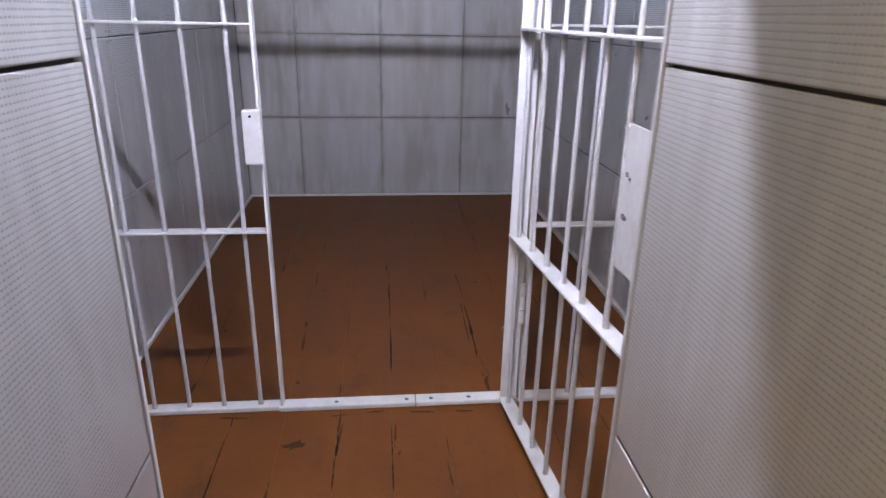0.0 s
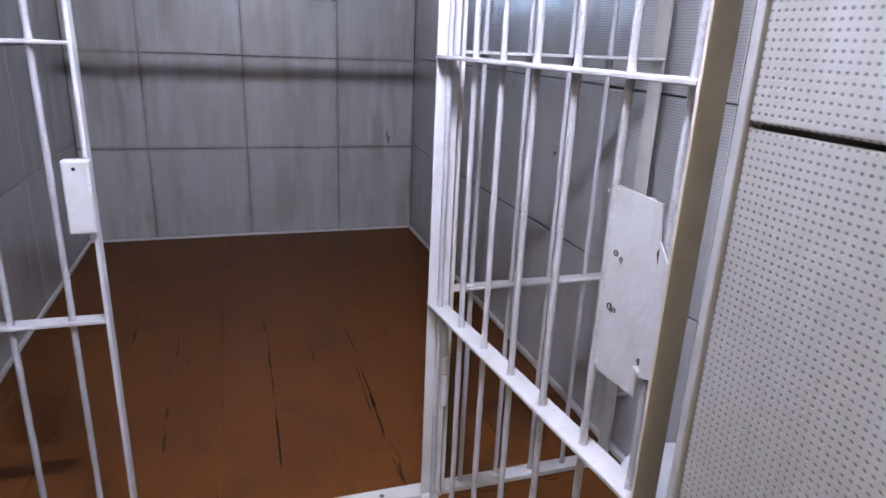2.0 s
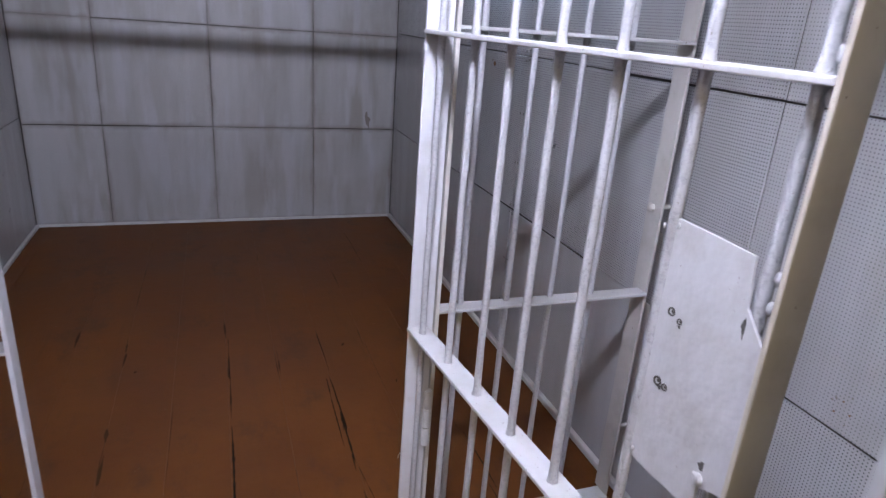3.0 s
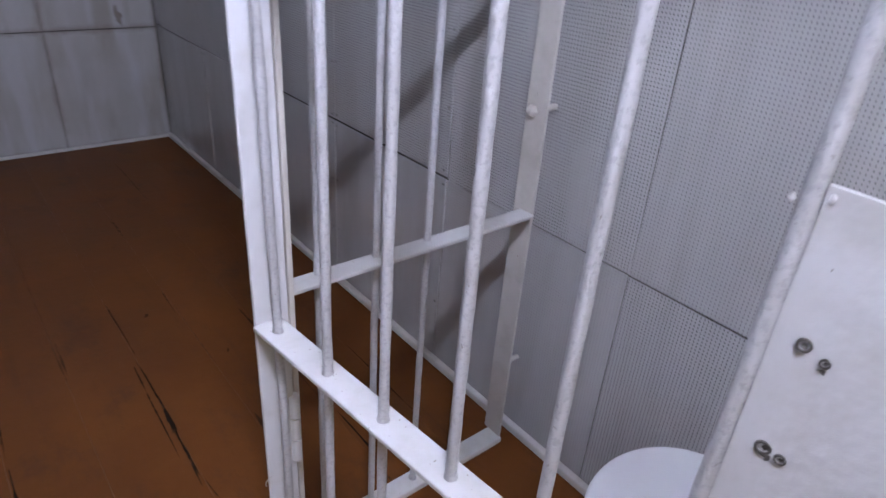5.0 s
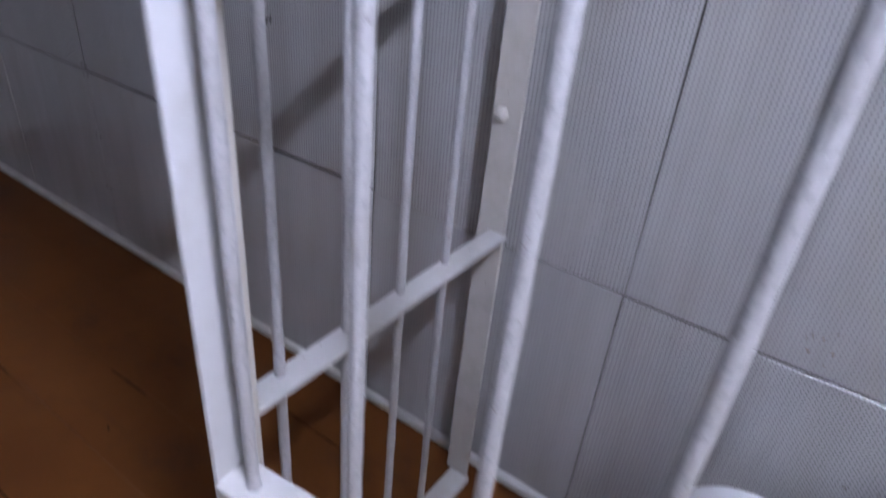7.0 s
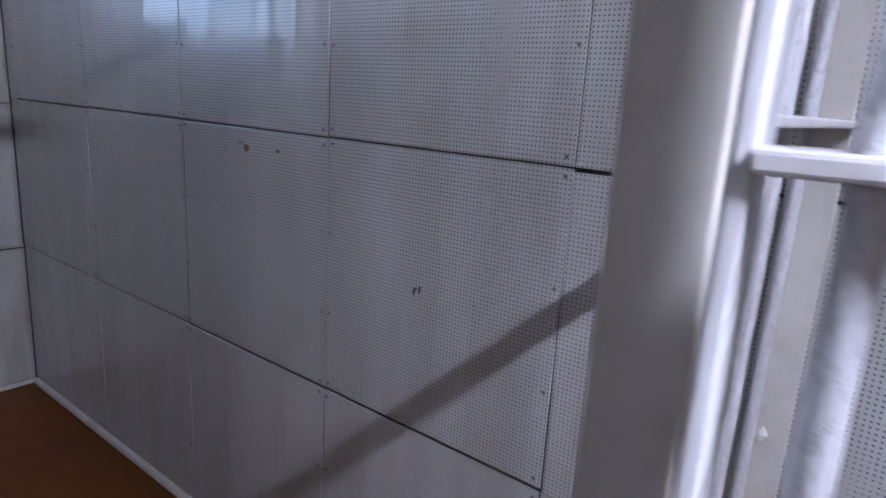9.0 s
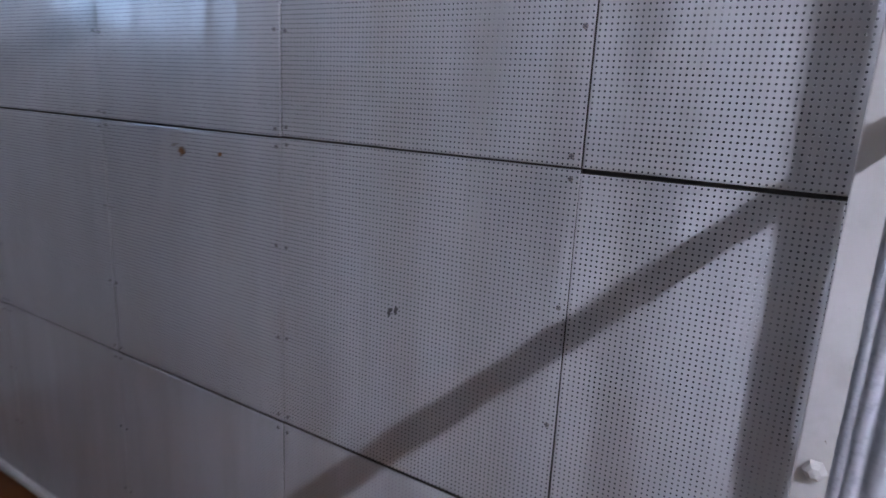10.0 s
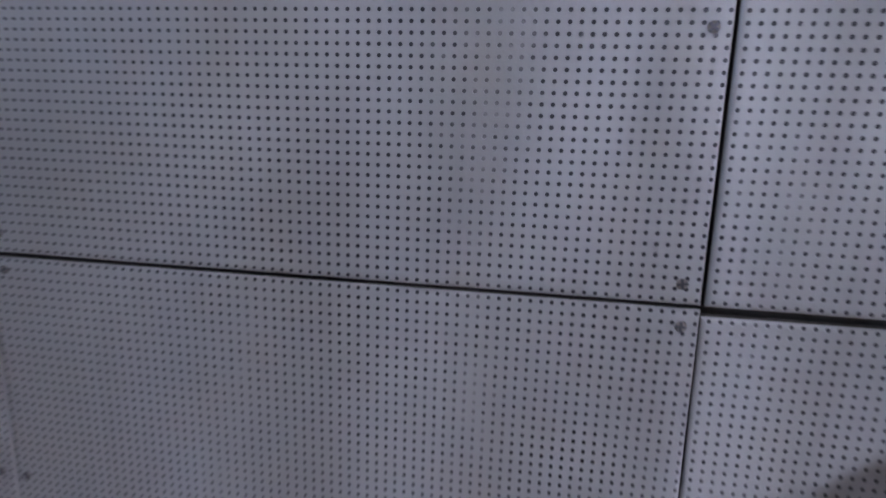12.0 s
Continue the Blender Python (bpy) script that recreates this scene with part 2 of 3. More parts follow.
def rod(x, y, z0, z1, r, seed, welds=(), step=0.035, sides=12):
    """An upright round bar, lumpy with paint, swollen where it is welded."""
    bm = bmesh.new()
    zs = sorted(set([z0, z1] + [z0 + (z1 - z0) * i / max(2, round((z1 - z0) / step)) for i in range(max(2, round((z1 - z0) / step)))]
                    + [w + d for w in welds for d in (-0.012, -0.006, 0.0, 0.006, 0.012) if z0 < w + d < z1]))
    rings = []
    for z in zs:
        swell = sum(0.0028 * math.exp(-((z - w) / 0.007) ** 2) for w in welds)
        cx = x + 0.0011 * noise.noise((seed * 3.1, z * 2.2, 0.3))
        cy = y + 0.0011 * noise.noise((seed * 5.7, z * 2.2, 4.3))
        ring = []
        for k in range(sides):
            a = 2 * math.pi * k / sides
            rr = r + swell + 0.0012 * noise.noise((math.cos(a) * 1.3 + seed, math.sin(a) * 1.3, z * 26))
            ring.append(bm.verts.new((cx + rr * math.cos(a), cy + rr * math.sin(a), z)))
        rings.append(ring)
    for a, b in zip(rings, rings[1:]):
        for k in range(sides):
            bm.faces.new((a[k], a[(k + 1) % sides], b[(k + 1) % sides], b[k]))
    bm.faces.new(list(reversed(rings[0])))
    bm.faces.new(rings[-1])
    return smooth(bm)


def disc_bm(r, h, sides=10, dome=0.0):
    """A low round head that faces +z."""
    bm = bmesh.new()
    low = [bm.verts.new((r * math.cos(2 * math.pi * k / sides), r * math.sin(2 * math.pi * k / sides), 0)) for k in range(sides)]
    top = [bm.verts.new((v.co.x * 0.72, v.co.y * 0.72, h)) for v in low]
    mid = bm.verts.new((0, 0, h + dome))
    for k in range(sides):
        j = (k + 1) % sides
        bm.faces.new((low[k], low[j], top[j], top[k]))
        bm.faces.new((top[k], top[j], mid))
    return bm


def ring_bm(outer, inner, h, sides=18):
    """A flat raised ring that faces +z, uneven like a torn rim."""
    bm = bmesh.new()
    rows = []
    for r, z in ((outer, 0.0), (outer * 0.94, h), (inner, h), (inner * 0.96, 0.0)):
        row = []
        for k in range(sides):
            a = 2 * math.pi * k / sides
            f = 1 + 0.10 * noise.noise((math.cos(a) * 2, math.sin(a) * 2, outer * 900))
            row.append(bm.verts.new((r * f * math.cos(a), r * f * math.sin(a), z)))
        rows.append(row)
    for lo, hi in zip(rows, rows[1:]):
        for k in range(sides):
            bm.faces.new((lo[k], lo[(k + 1) % sides], hi[(k + 1) % sides], hi[k]))
    return bm


def pipe_bm(r, length, sides=16):
    """A short round pin along z with crisp, slightly chamfered ends."""
    bm = bmesh.new()
    loops = []
    for z, f in ((-0.5, 0.90), (-0.5 + 0.0008 / length, 1.0), (0.5 - 0.0008 / length, 1.0), (0.5, 0.90)):
        loops.append([bm.verts.new((r * f * math.cos(2 * math.pi * k / sides), r * f * math.sin(2 * math.pi * k / sides), z * length)) for k in range(sides)])
    for n, (lo, hi) in enumerate(zip(loops, loops[1:])):
        for k in range(sides):
            bm.faces.new((lo[k], lo[(k + 1) % sides], hi[(k + 1) % sides], hi[k])).smooth = n == 1
    bm.faces.new(list(reversed(loops[0])))
    bm.faces.new(loops[-1])
    for e in bm.edges:
        e.smooth = abs(e.verts[0].co.z - e.verts[1].co.z) > 0.01
    return bm


def blot_bm(w, h, seed, sides=18, rough=0.45):
    """A thin uneven splash that faces +z."""
    bm = bmesh.new()
    ring = []
    for k in range(sides):
        a = 2 * math.pi * k / sides
        f = 1 + rough * noise.noise((math.cos(a) * 2 + seed * 7.3, math.sin(a) * 2, seed))
        f *= 1 + 0.3 * rough * noise.noise((math.cos(a) * 6 + seed, math.sin(a) * 6, seed * 2.0))
        ring.append(bm.verts.new((w / 2 * f * math.cos(a), h / 2 * f * math.sin(a), 0)))
    low = [bm.verts.new((v.co.x * 1.05, v.co.y * 1.05, -0.0012)) for v in ring]
    bm.faces.new(ring)
    for k in range(sides):
        j = (k + 1) % sides
        bm.faces.new((low[k], low[j], ring[j], ring[k]))
    return bm


# ---- the setting ----
X_RIGHT, X_LEFT, Y_BACK, Y_DOOR, Y_HALL, TOP = 0.0, -2.158, 2.86, -1.054, -1.62, 2.60
DOOR_L, DOOR_R, DOOR_TOP = -1.542, -0.749, 1.865
WIN = (-1.60, -0.565, 1.562, 1.93)
SKIN = 0.014   # panels stand this far off the walls behind


def structure(name, bm, mat, label):
    return tagged(part(name, bm, mat), label, "wall" if name.startswith("wall") else name.split("_")[0], "", "structure")


wall_right = structure("wall_right", box(X_RIGHT + SKIN, 0.34, Y_DOOR, Y_BACK + 0.3, 0, TOP), DARKENED_PLASTER, "cell wall clad in off-white perforated panels")
wall_left = structure("wall_left", box(X_LEFT - 0.34, X_LEFT - SKIN, Y_DOOR, Y_BACK + 0.3, 0, TOP), DARKENED_PLASTER, "cell wall clad in off-white perforated panels")
bm = bmesh.new()
yb0, yb1 = Y_BACK + SKIN, Y_BACK + 0.30
add_box(bm, X_LEFT - SKIN, WIN[0], yb0, yb1, 0, TOP)
add_box(bm, WIN[1], X_RIGHT + SKIN, yb0, yb1, 0, TOP)
add_box(bm, WIN[0], WIN[1], yb0, yb1, 0, WIN[2])
add_box(bm, WIN[0], WIN[1], yb0, yb1, WIN[3], TOP)
wall_back = structure("wall_back", bm, DARKENED_PLASTER, "end wall clad in stained off-white panels, with a high barred window")
bm = bmesh.new()
add_box(bm, X_LEFT - 0.34, DOOR_L - SKIN, Y_HALL, Y_DOOR, 0, TOP)
add_box(bm, DOOR_R + SKIN, X_RIGHT + 0.34, Y_HALL, Y_DOOR, 0, TOP)
add_box(bm, DOOR_L - SKIN, DOOR_R + SKIN, Y_HALL, Y_DOOR, DOOR_TOP, TOP)
wall_door = structure("wall_door", bm, FILL_WALL, "thick painted wall with the cell's narrow doorway")
bm = bmesh.new()
add_box(bm, -2.9, -2.75, -3.4, Y_HALL, 0, TOP)
add_box(bm, 0.75, 0.9, -3.4, Y_HALL, 0, TOP)
add_box(bm, -2.9, 0.9, -3.55, -3.4, 0, TOP)
wall_hall = structure("wall_hall", bm, TRIM, "plain painted corridor walls outside the cell")
ceiling = structure("ceiling", box(-2.9, 0.9, -3.55, Y_BACK + 0.3, TOP, TOP + 0.15), FILL_CEILING, "plain unseen ceiling, toned dark and warm for the fill light")
floor = structure("floor", box(-2.9, 0.9, -3.55, Y_BACK + 0.3, -0.15, -0.0175), DARK, "red-brown painted board floor, scuffed and cracked")

# skirting beads along the panels' feet
bead = box(X_RIGHT - 0.022, X_RIGHT - 0.001, -0.306, Y_BACK - 0.024, 0.0, 0.026, 0.006)
structure("baseboard_right", bead, TRIM, "small white painted bead at the wall's foot")
structure("baseboard_left", box(X_LEFT + 0.001, X_LEFT + 0.018, Y_DOOR, Y_BACK - 0.02, 0.0, 0.022, 0.005), TRIM, "small white painted bead at the wall's foot")
structure("baseboard_back", box(X_LEFT + 0.002, X_RIGHT - 0.002, Y_BACK - 0.018, Y_BACK - 0.001, 0.0, 0.016, 0.004), TRIM, "small white painted bead at the wall's foot")
# corner beads at the doorway's inner edge
structure("trim_right", box(DOOR_R - 0.001, DOOR_R + 0.012, Y_DOOR - 0.010, Y_DOOR + 0.002, 0.0, DOOR_TOP, 0.002), SHADED_BEAD, "white painted metal corner bead")
structure("trim_left", box(DOOR_L - 0.012, DOOR_L + 0.001, Y_DOOR - 0.010, Y_DOOR + 0.002, 0.0, DOOR_TOP, 0.002), TRIM, "white painted metal corner bead")


# added dark sheets that put shade into the joints of the doorway panels
structure("trim_lining_right", box(DOOR_R + SKIN - 0.004, DOOR_R + SKIN + 0.002, Y_HALL + 0.002, Y_DOOR - 0.02, 0.0, DOOR_TOP - 0.002), DARK_EDGE, "added dark sheet that shades the doorway panel joints")
structure("trim_lining_left", box(DOOR_L - SKIN - 0.002, DOOR_L - SKIN + 0.004, Y_HALL + 0.002, Y_DOOR - 0.02, 0.0, DOOR_TOP - 0.002), DARK_EDGE, "added dark sheet that shades the doorway panel joints")


def window():
    """High window: jambs in the wall, upright flat bars and a sill."""
    w = tagged(part("window_1", box(WIN[0] - 0.0, WIN[1] + 0.0, Y_BACK + 0.002, Y_BACK + 0.024, WIN[2] - 0.012, WIN[2] + 0.012, 0.005), STEEL),
               "high daylit window with white upright bars", "window", "", "structure")
    part("window_frame", box(WIN[0], WIN[1], Y_BACK + 0.002, Y_BACK + 0.024, WIN[3] - 0.02, WIN[3], 0.004), STEEL, w)
    for k in range(1, 8):
        x = WIN[0] + (WIN[1] - WIN[0]) * k / 8
        half = 0.021 if k == 4 else 0.010
        part("bar", box(x - half, x + half, Y_BACK + 0.004, Y_BACK + 0.02, WIN[2] + 0.008, WIN[3] - 0.015, 0.004), STEEL, w)
    part("window_sill", box(WIN[0], WIN[1], Y_BACK + 0.026, Y_BACK + 0.30, WIN[2] - 0.012, WIN[2] + 0.004), TRIM, w)
    return w


window()
tagged(part("backdrop", box(-6.0, 4.0, 6.0, 6.05, -1.0, 7.0), glow("overcast_sky_glow", (0.46, 0.67, 1.0), 4.2)), "pale overcast sky beyond the window", "sky", "", "structure")


def wall_lamp():
    """Tube above the door; its unseen tray is added to shield the ceiling."""
    lamp = thing("wall_lamp", "tube lamp above the cell door with an added light-blocking tray", "lamp")
    part("tray", box(-1.22, -0.88, Y_DOOR + 0.001, -0.885, 2.232, 2.250, 0.003), STEEL, lamp)
    bm = bmesh.new()
    bmesh.ops.create_cone(bm, cap_ends=True, segments=16, radius1=0.011, radius2=0.011, depth=0.28)
    tube = part("tube", smooth(bm), TUBE, lamp, "glowing fluorescent tube")
    tube.matrix_local = pose(-1.05, -0.920, 2.20, 0, 90, 0)
    part("back_plate", box(-1.22, -0.88, Y_DOOR + 0.001, Y_DOOR + 0.012, 2.13, 2.232), STEEL, lamp)
    for x in (-1.203, -0.909):
        part("holder", box(x, x + 0.012, Y_DOOR + 0.012, -0.902, 2.18, 2.232, 0.003), STEEL, lamp)
    return lamp


wall_lamp()

# ---- grille ----
RAILS = (0.677, 1.311, 1.925)


def flat_rail(x0, x1, z, parent, half=0.0215, thick=0.008, back=0.0215):
    return part("rail", box(x0, x1, back - 2 * half, back, z - thick / 2, z + thick / 2, 0.002), RAIL, parent)


def grille():
    g = thing("cell_grille", "white painted steel grille of round bars standing across the cell", "grille", m=pose(0, 0.016, 0))
    # threshold strip, in two lengths
    for x0, x1, y0, y1 in ((-2.109, -1.533, -0.026, 0.022), (-1.531, -1.044, -0.033, 0.022), (-1.041, -0.660, -0.033, 0.022), (-0.658, -0.066, -0.030, 0.022)):
        part("threshold", box(x0, x1, y0, y1, 0.0, 0.018, 0.003), STEEL, g, "scratched white threshold strip")
    # posts
    part("wall_post", box(-0.072, -0.064, -0.023, 0.034, 0.018, 1.95, 0.002), POST, g)
    part("wall_post", box(-2.110, -2.102, -0.030, 0.045, 0.018, 1.95, 0.002), POST, g)
    part("lock_post", box(-1.526, -1.517, -0.022, 0.022, 0.018, 1.95, 0.002), STILE, g)
    part("hinge_post", box(-0.666, -0.656, -0.040, 0.009, 0.018, 1.95, 0.002), POST, g)
    for z in RAILS[:2]:
        flat_rail(-2.102, -1.526, z - 0.002, g, back=0.026, half=0.0235)
        flat_rail(-0.656, -0.072, z + 0.010, g, back=0.011)
    flat_rail(-2.102, -0.072, RAILS[2], g, half=0.024)
    welds = (0.02, RAILS[0], RAILS[1], RAILS[2])
    for k, x in enumerate((-1.967, -1.848, -1.727, -1.600, -0.590, -0.468, -0.346, -0.227)):
        part("bar", rod(x, 0.0, 0.016, RAILS[2], 0.0073, 11 + k, welds), BAR, g)
    # lock box on the post
    lb = part("lock_box", box(-1.566, -1.511, -0.052, -0.019, 0.904, 1.069, 0.005), STEEL, g, "white painted lock box with a small screw hole")
    hole = part("screw_hole", disc_bm(0.0042, 0.0005), DARK, lb)
    hole.matrix_local = pose(-1.541, -0.0522, 1.051, 90, 0, 0)
    # wall anchors through the post
    for z in (0.24, 0.915):
        pin = part("anchor_pin", pipe_bm(0.0068, 0.062, 10), POST, g, "thin anchor pin into the wall")
        pin.matrix_local = pose(-0.033, 0.013, z, 0, 90, 0)
        pin = part("anchor_pin", pipe_bm(0.0042, 0.040, 10), SMEAR, g, "thin anchor pin into the wall")
        pin.matrix_local = pose(-2.130, 0.006, z, 0, 90, 0)
    knob = bmesh.new()
    bmesh.ops.create_uvsphere(knob, u_segments=6, v_segments=6, radius=0.0135)
    for v in knob.verts:
        v.co.z *= 0.75
    nut = part("bolt_head", knob, POST, g)
    nut.matrix_local = pose(-0.076, 0.013, 0.915, 0, 90, 0)
    for x in (-1.33, -1.075, -0.985, -0.845):
        s = part("screw", disc_bm(0.008, 0.0016, 10, 0.001), SCREW, g, "worn screw head")
        s.matrix_local = pose(x, -0.008, 0.018)
    return g


grille()

# ---- gate ----
GATE = pose(-0.719, -0.042, 0.0, 0, 0, -90 + 6.0)
GATE_LEN = 0.840


def gate():
    """Built along its own x from the hinge; its own +y side faces the cell's right wall."""
    g = thing("barred_gate", "white painted barred steel gate standing wide open", "gate", m=GATE)
    z0, z1 = 0.035, 1.905
    part("hinge_stile", box(0, 0.007, -0.0195, 0.040, z0, z1, 0.0015), STILE, g)
    part("lock_stile", box(GATE_LEN - 0.006, GATE_LEN, -0.0235, 0.0255, z0, z1, 0.0015), WARM_LIT, g, "flat lock stile, toned tan for the warm corridor light")
    rails = (0.045, 0.672, 1.309, 1.895)
    for z in rails:
        part("rail", box(0.006, GATE_LEN - 0.006, -0.0245, 0.0245, z - 0.004, z + 0.004, 0.0018), RAIL, g)
    for k, u in enumerate((0.040, 0.172, 0.295, 0.421, 0.547, 0.680, 0.807)):
        part("bar", rod(u, 0.0, rails[0], rails[-1], 0.0071, 31 + k, rails), BAR, g)
    # lock plate between the last bar and the stile
    bm = bmesh.new()
    edge = ((0.688, 0.834), (0.740, 0.836), (0.797, 0.840), (0.798, 0.874), (0.833, 0.888), (0.833, 0.990), (0.833, 1.058), (0.803, 1.092), (0.798, 1.144), (0.740, 1.146), (0.688, 1.147), (0.688, 0.990))
    bm.faces.new([bm.verts.new((u, 0.0, z)) for u, z in edge])
    for e in bmesh.ops.extrude_face_region(bm, geom=bm.faces[:])["geom"]:
        if isinstance(e, bmesh.types.BMVert):
            e.co.y -= 0.0035
    for v in bm.verts:
        v.co.y -= 0.012 * (v.co.x - 0.688) / 0.136
    bmesh.ops.recalc_face_normals(bm, faces=bm.faces[:])
    plate = part("lock_plate", bm, PLATE, g, "dented white lock plate with cut keyholes")
    def on_plate(u, z):
        return pose(u, -0.0037 - 0.012 * (u - 0.688) / 0.136, z, 90, 0, 5)

    for u, z, r in ((0.708, 1.043, 0.0054), (0.7225, 1.0375, 0.0038), (0.709, 0.954, 0.0062), (0.7215, 0.9525, 0.0046)):
        part("hole_rim", ring_bm(r, r * 0.62, 0.0014), RIM, plate).matrix_local = on_plate(u, z)
        part("keyhole", blot_bm(r * 0.8, r * 0.6, u * 90, rough=0.9), RIM, plate).matrix_local = on_plate(u + r * 0.2, z)
    for u, z, w, h, k in ((0.7145, 0.9475, 0.011, 0.005, 8.8), (0.7235, 1.0315, 0.005, 0.004, 9.4), (0.7120, 0.9565, 0.006, 0.005, 3.4), (0.799, 0.901, 0.013, 0.010, 5.2), (0.8055, 1.072, 0.006, 0.020, 6.6)):
        part("gouge", blot_bm(w, h, k, rough=0.9), RIM, plate, "dark torn hole").matrix_local = on_plate(u, z)
    flap = bmesh.new()
    bmesh.ops.create_icosphere(flap, subdivisions=2, radius=0.0062)
    for v in flap.verts:
        v.co *= 1 + 0.55 * noise.noise(v.co * 150 + Vector((3, 1, 0)))
        v.co.y *= 0.5
        v.co.z *= 1.25
    part("torn_flap", flap, PLATE, plate, "bent white metal flap").matrix_local = pose(0.7985, -0.0165, 0.886)
    # weld lumps on the stile's inner edge
    for z in (0.862, 1.10, 1.13, 1.295, 1.33):
        b = bmesh.new()
        bmesh.ops.create_icosphere(b, subdivisions=2, radius=0.0038)
        for v in b.verts:
            v.co *= 1 + 0.4 * noise.noise(v.co * 160 + Vector((z * 9, 0, 0)))
            v.co.z *= 2.0
        part("weld", smooth(b), PLATE, g).matrix_local = pose(GATE_LEN - 0.016, -0.009, z)
    for u, z in ((0.692, 0.845), (0.671, 1.134), (0.692, 1.140)):
        b = bmesh.new()
        bmesh.ops.create_icosphere(b, subdivisions=2, radius=0.0021)
        for v in b.verts:
            v.co *= 1 + 0.35 * noise.noise(v.co * 150 + Vector((z * 5, 2, 0)))
            v.co.z *= 1.8
        part("weld", smooth(b), PLATE, g).matrix_local = pose(u, -0.005, z)
    # a bent end of wire caught behind the hinge stile
    wire = bmesh.new()
    rings = []
    for k in range(7):
        f = k / 6
        cy, cz = -0.016 - 0.013 * math.sin(f * 1.9), 0.338 - 0.013 * (1 - math.cos(f * 1.9))
        rings.append([wire.verts.new((0.009 + 0.0011 * math.cos(a * math.pi / 3), cy, cz + 0.0011 * math.sin(a * math.pi / 3))) for a in range(6)])
    for lo, hi in zip(rings, rings[1:]):
        for a in range(6):
            wire.faces.new((lo[a], lo[(a + 1) % 6], hi[(a + 1) % 6], hi[a]))
    wire.faces.new(rings[0])
    wire.faces.new(list(reversed(rings[-1])))
    bmesh.ops.recalc_face_normals(wire, faces=wire.faces[:])
    part("wire_end", wire, STEEL, g, "short bent end of pale wire")
    # hinges: three knuckles each
    for z in (0.422, 1.55):
        for k in (-1, 0, 1):
            part("hinge_knuckle", pipe_bm(0.0098, 0.0500, 20), STILE, g).matrix_local = pose(0.0075, 0.0405, z + k * 0.0523)
    return g


gate()


# ---- toilet ----
def lid_outline(grow=0.0, n=26):
    """Round at the front (towards +y), tapering a little to a straight back edge."""
    pts = []
    for k in range(n + 1):
        a = math.pi * k / n
        pts.append(((0.185 + grow) * math.cos(a), -0.17 + (0.175 + grow) * abs(math.sin(a)) ** 0.9))
    pts += [(-0.182 - grow, -0.27), (-0.165 - grow, -0.44), (-0.13, -0.455), (0.13, -0.455), (0.165 + grow, -0.44), (0.182 + grow, -0.27)]
    return pts


def slab(outline, z0, z1, bevel):
    bm = bmesh.new()
    f = bm.faces.new([bm.verts.new((x, y, z0)) for x, y in outline])
    up = bmesh.ops.extrude_face_region(bm, geom=[f])["geom"]
    for v in up:
        if isinstance(v, bmesh.types.BMVert):
            v.co.z = z1
    bmesh.ops.recalc_face_normals(bm, faces=bm.faces[:])
    edges = [e for e in bm.edges if abs(e.verts[0].co.z - e.verts[1].co.z) < 1e-6]
    bmesh.ops.bevel(bm, geom=edges, offset=bevel, segments=3, affect="EDGES", profile=0.5)
    return bm


def toilet():
    t = thing("toilet", "white toilet with its lid down beside the perforated wall", "toilet", m=pose(-0.238, -0.424, -0.022))
    part("lid", slab(lid_outline(-0.004), 0.404, 0.420, 0.006), SEAT, t, "smooth white plastic lid")
    part("seat", slab(lid_outline(-0.009), 0.385, 0.402, 0.005), SEAT, t)
    bm = bmesh.new()
    rings = []
    for z, s, back in ((0.384, 0.92, 0), (0.34, 0.90, 0), (0.28, 0.78, 0.02), (0.20, 0.62, 0.05), (0.10, 0.58, 0.06), (0.02, 0.66, 0.05), (0.0, 0.68, 0.05)):
        rings.append([bm.verts.new((x * s, (y + 0.22) * s - 0.22 - back, z)) for x, y in lid_outline(-0.012)])
    for a, b in zip(rings, rings[1:]):
        for k in range(len(a)):
            j = (k + 1) % len(a)
            bm.faces.new((a[k], b[k], b[j], a[j]))
    bm.faces.new(rings[0])
    bmesh.ops.recalc_face_normals(bm, faces=bm.faces[:])
    part("bowl", smooth(bm), CHINA, t, "dull white china bowl on a foot")
    for x in (-0.075, 0.075):
        h = bmesh.new()
        bmesh.ops.create_cone(h, cap_ends=True, segments=12, radius1=0.011, radius2=0.011, depth=0.05)
        part("lid_hinge", smooth(h), SEAT, t).matrix_local = pose(x, -0.452, 0.404, 0, 90, 0)
    return t


toilet()

# ---- floor boards ----
rnd = random.Random(7)


def floor_boards():
    wide, gap = 0.1875, 0.0003
    x = -0.757 - 10 * wide
    cuts = (-3.5, Y_BACK)
    meshes = None
    while x < 0.7:
        if meshes is None:
            bm = box(gap / 2, wide - gap / 2, cuts[0], cuts[1], -0.017, 0.0, 0.0006)
            board = part("board", bm, FLOOR, floor)
            board.location.x = x
            meshes = board.data
        else:
            placed("board", meshes, floor, pose(x, 0, 0 - rnd.random() * 0.0005))
        x += wide


floor_boards()


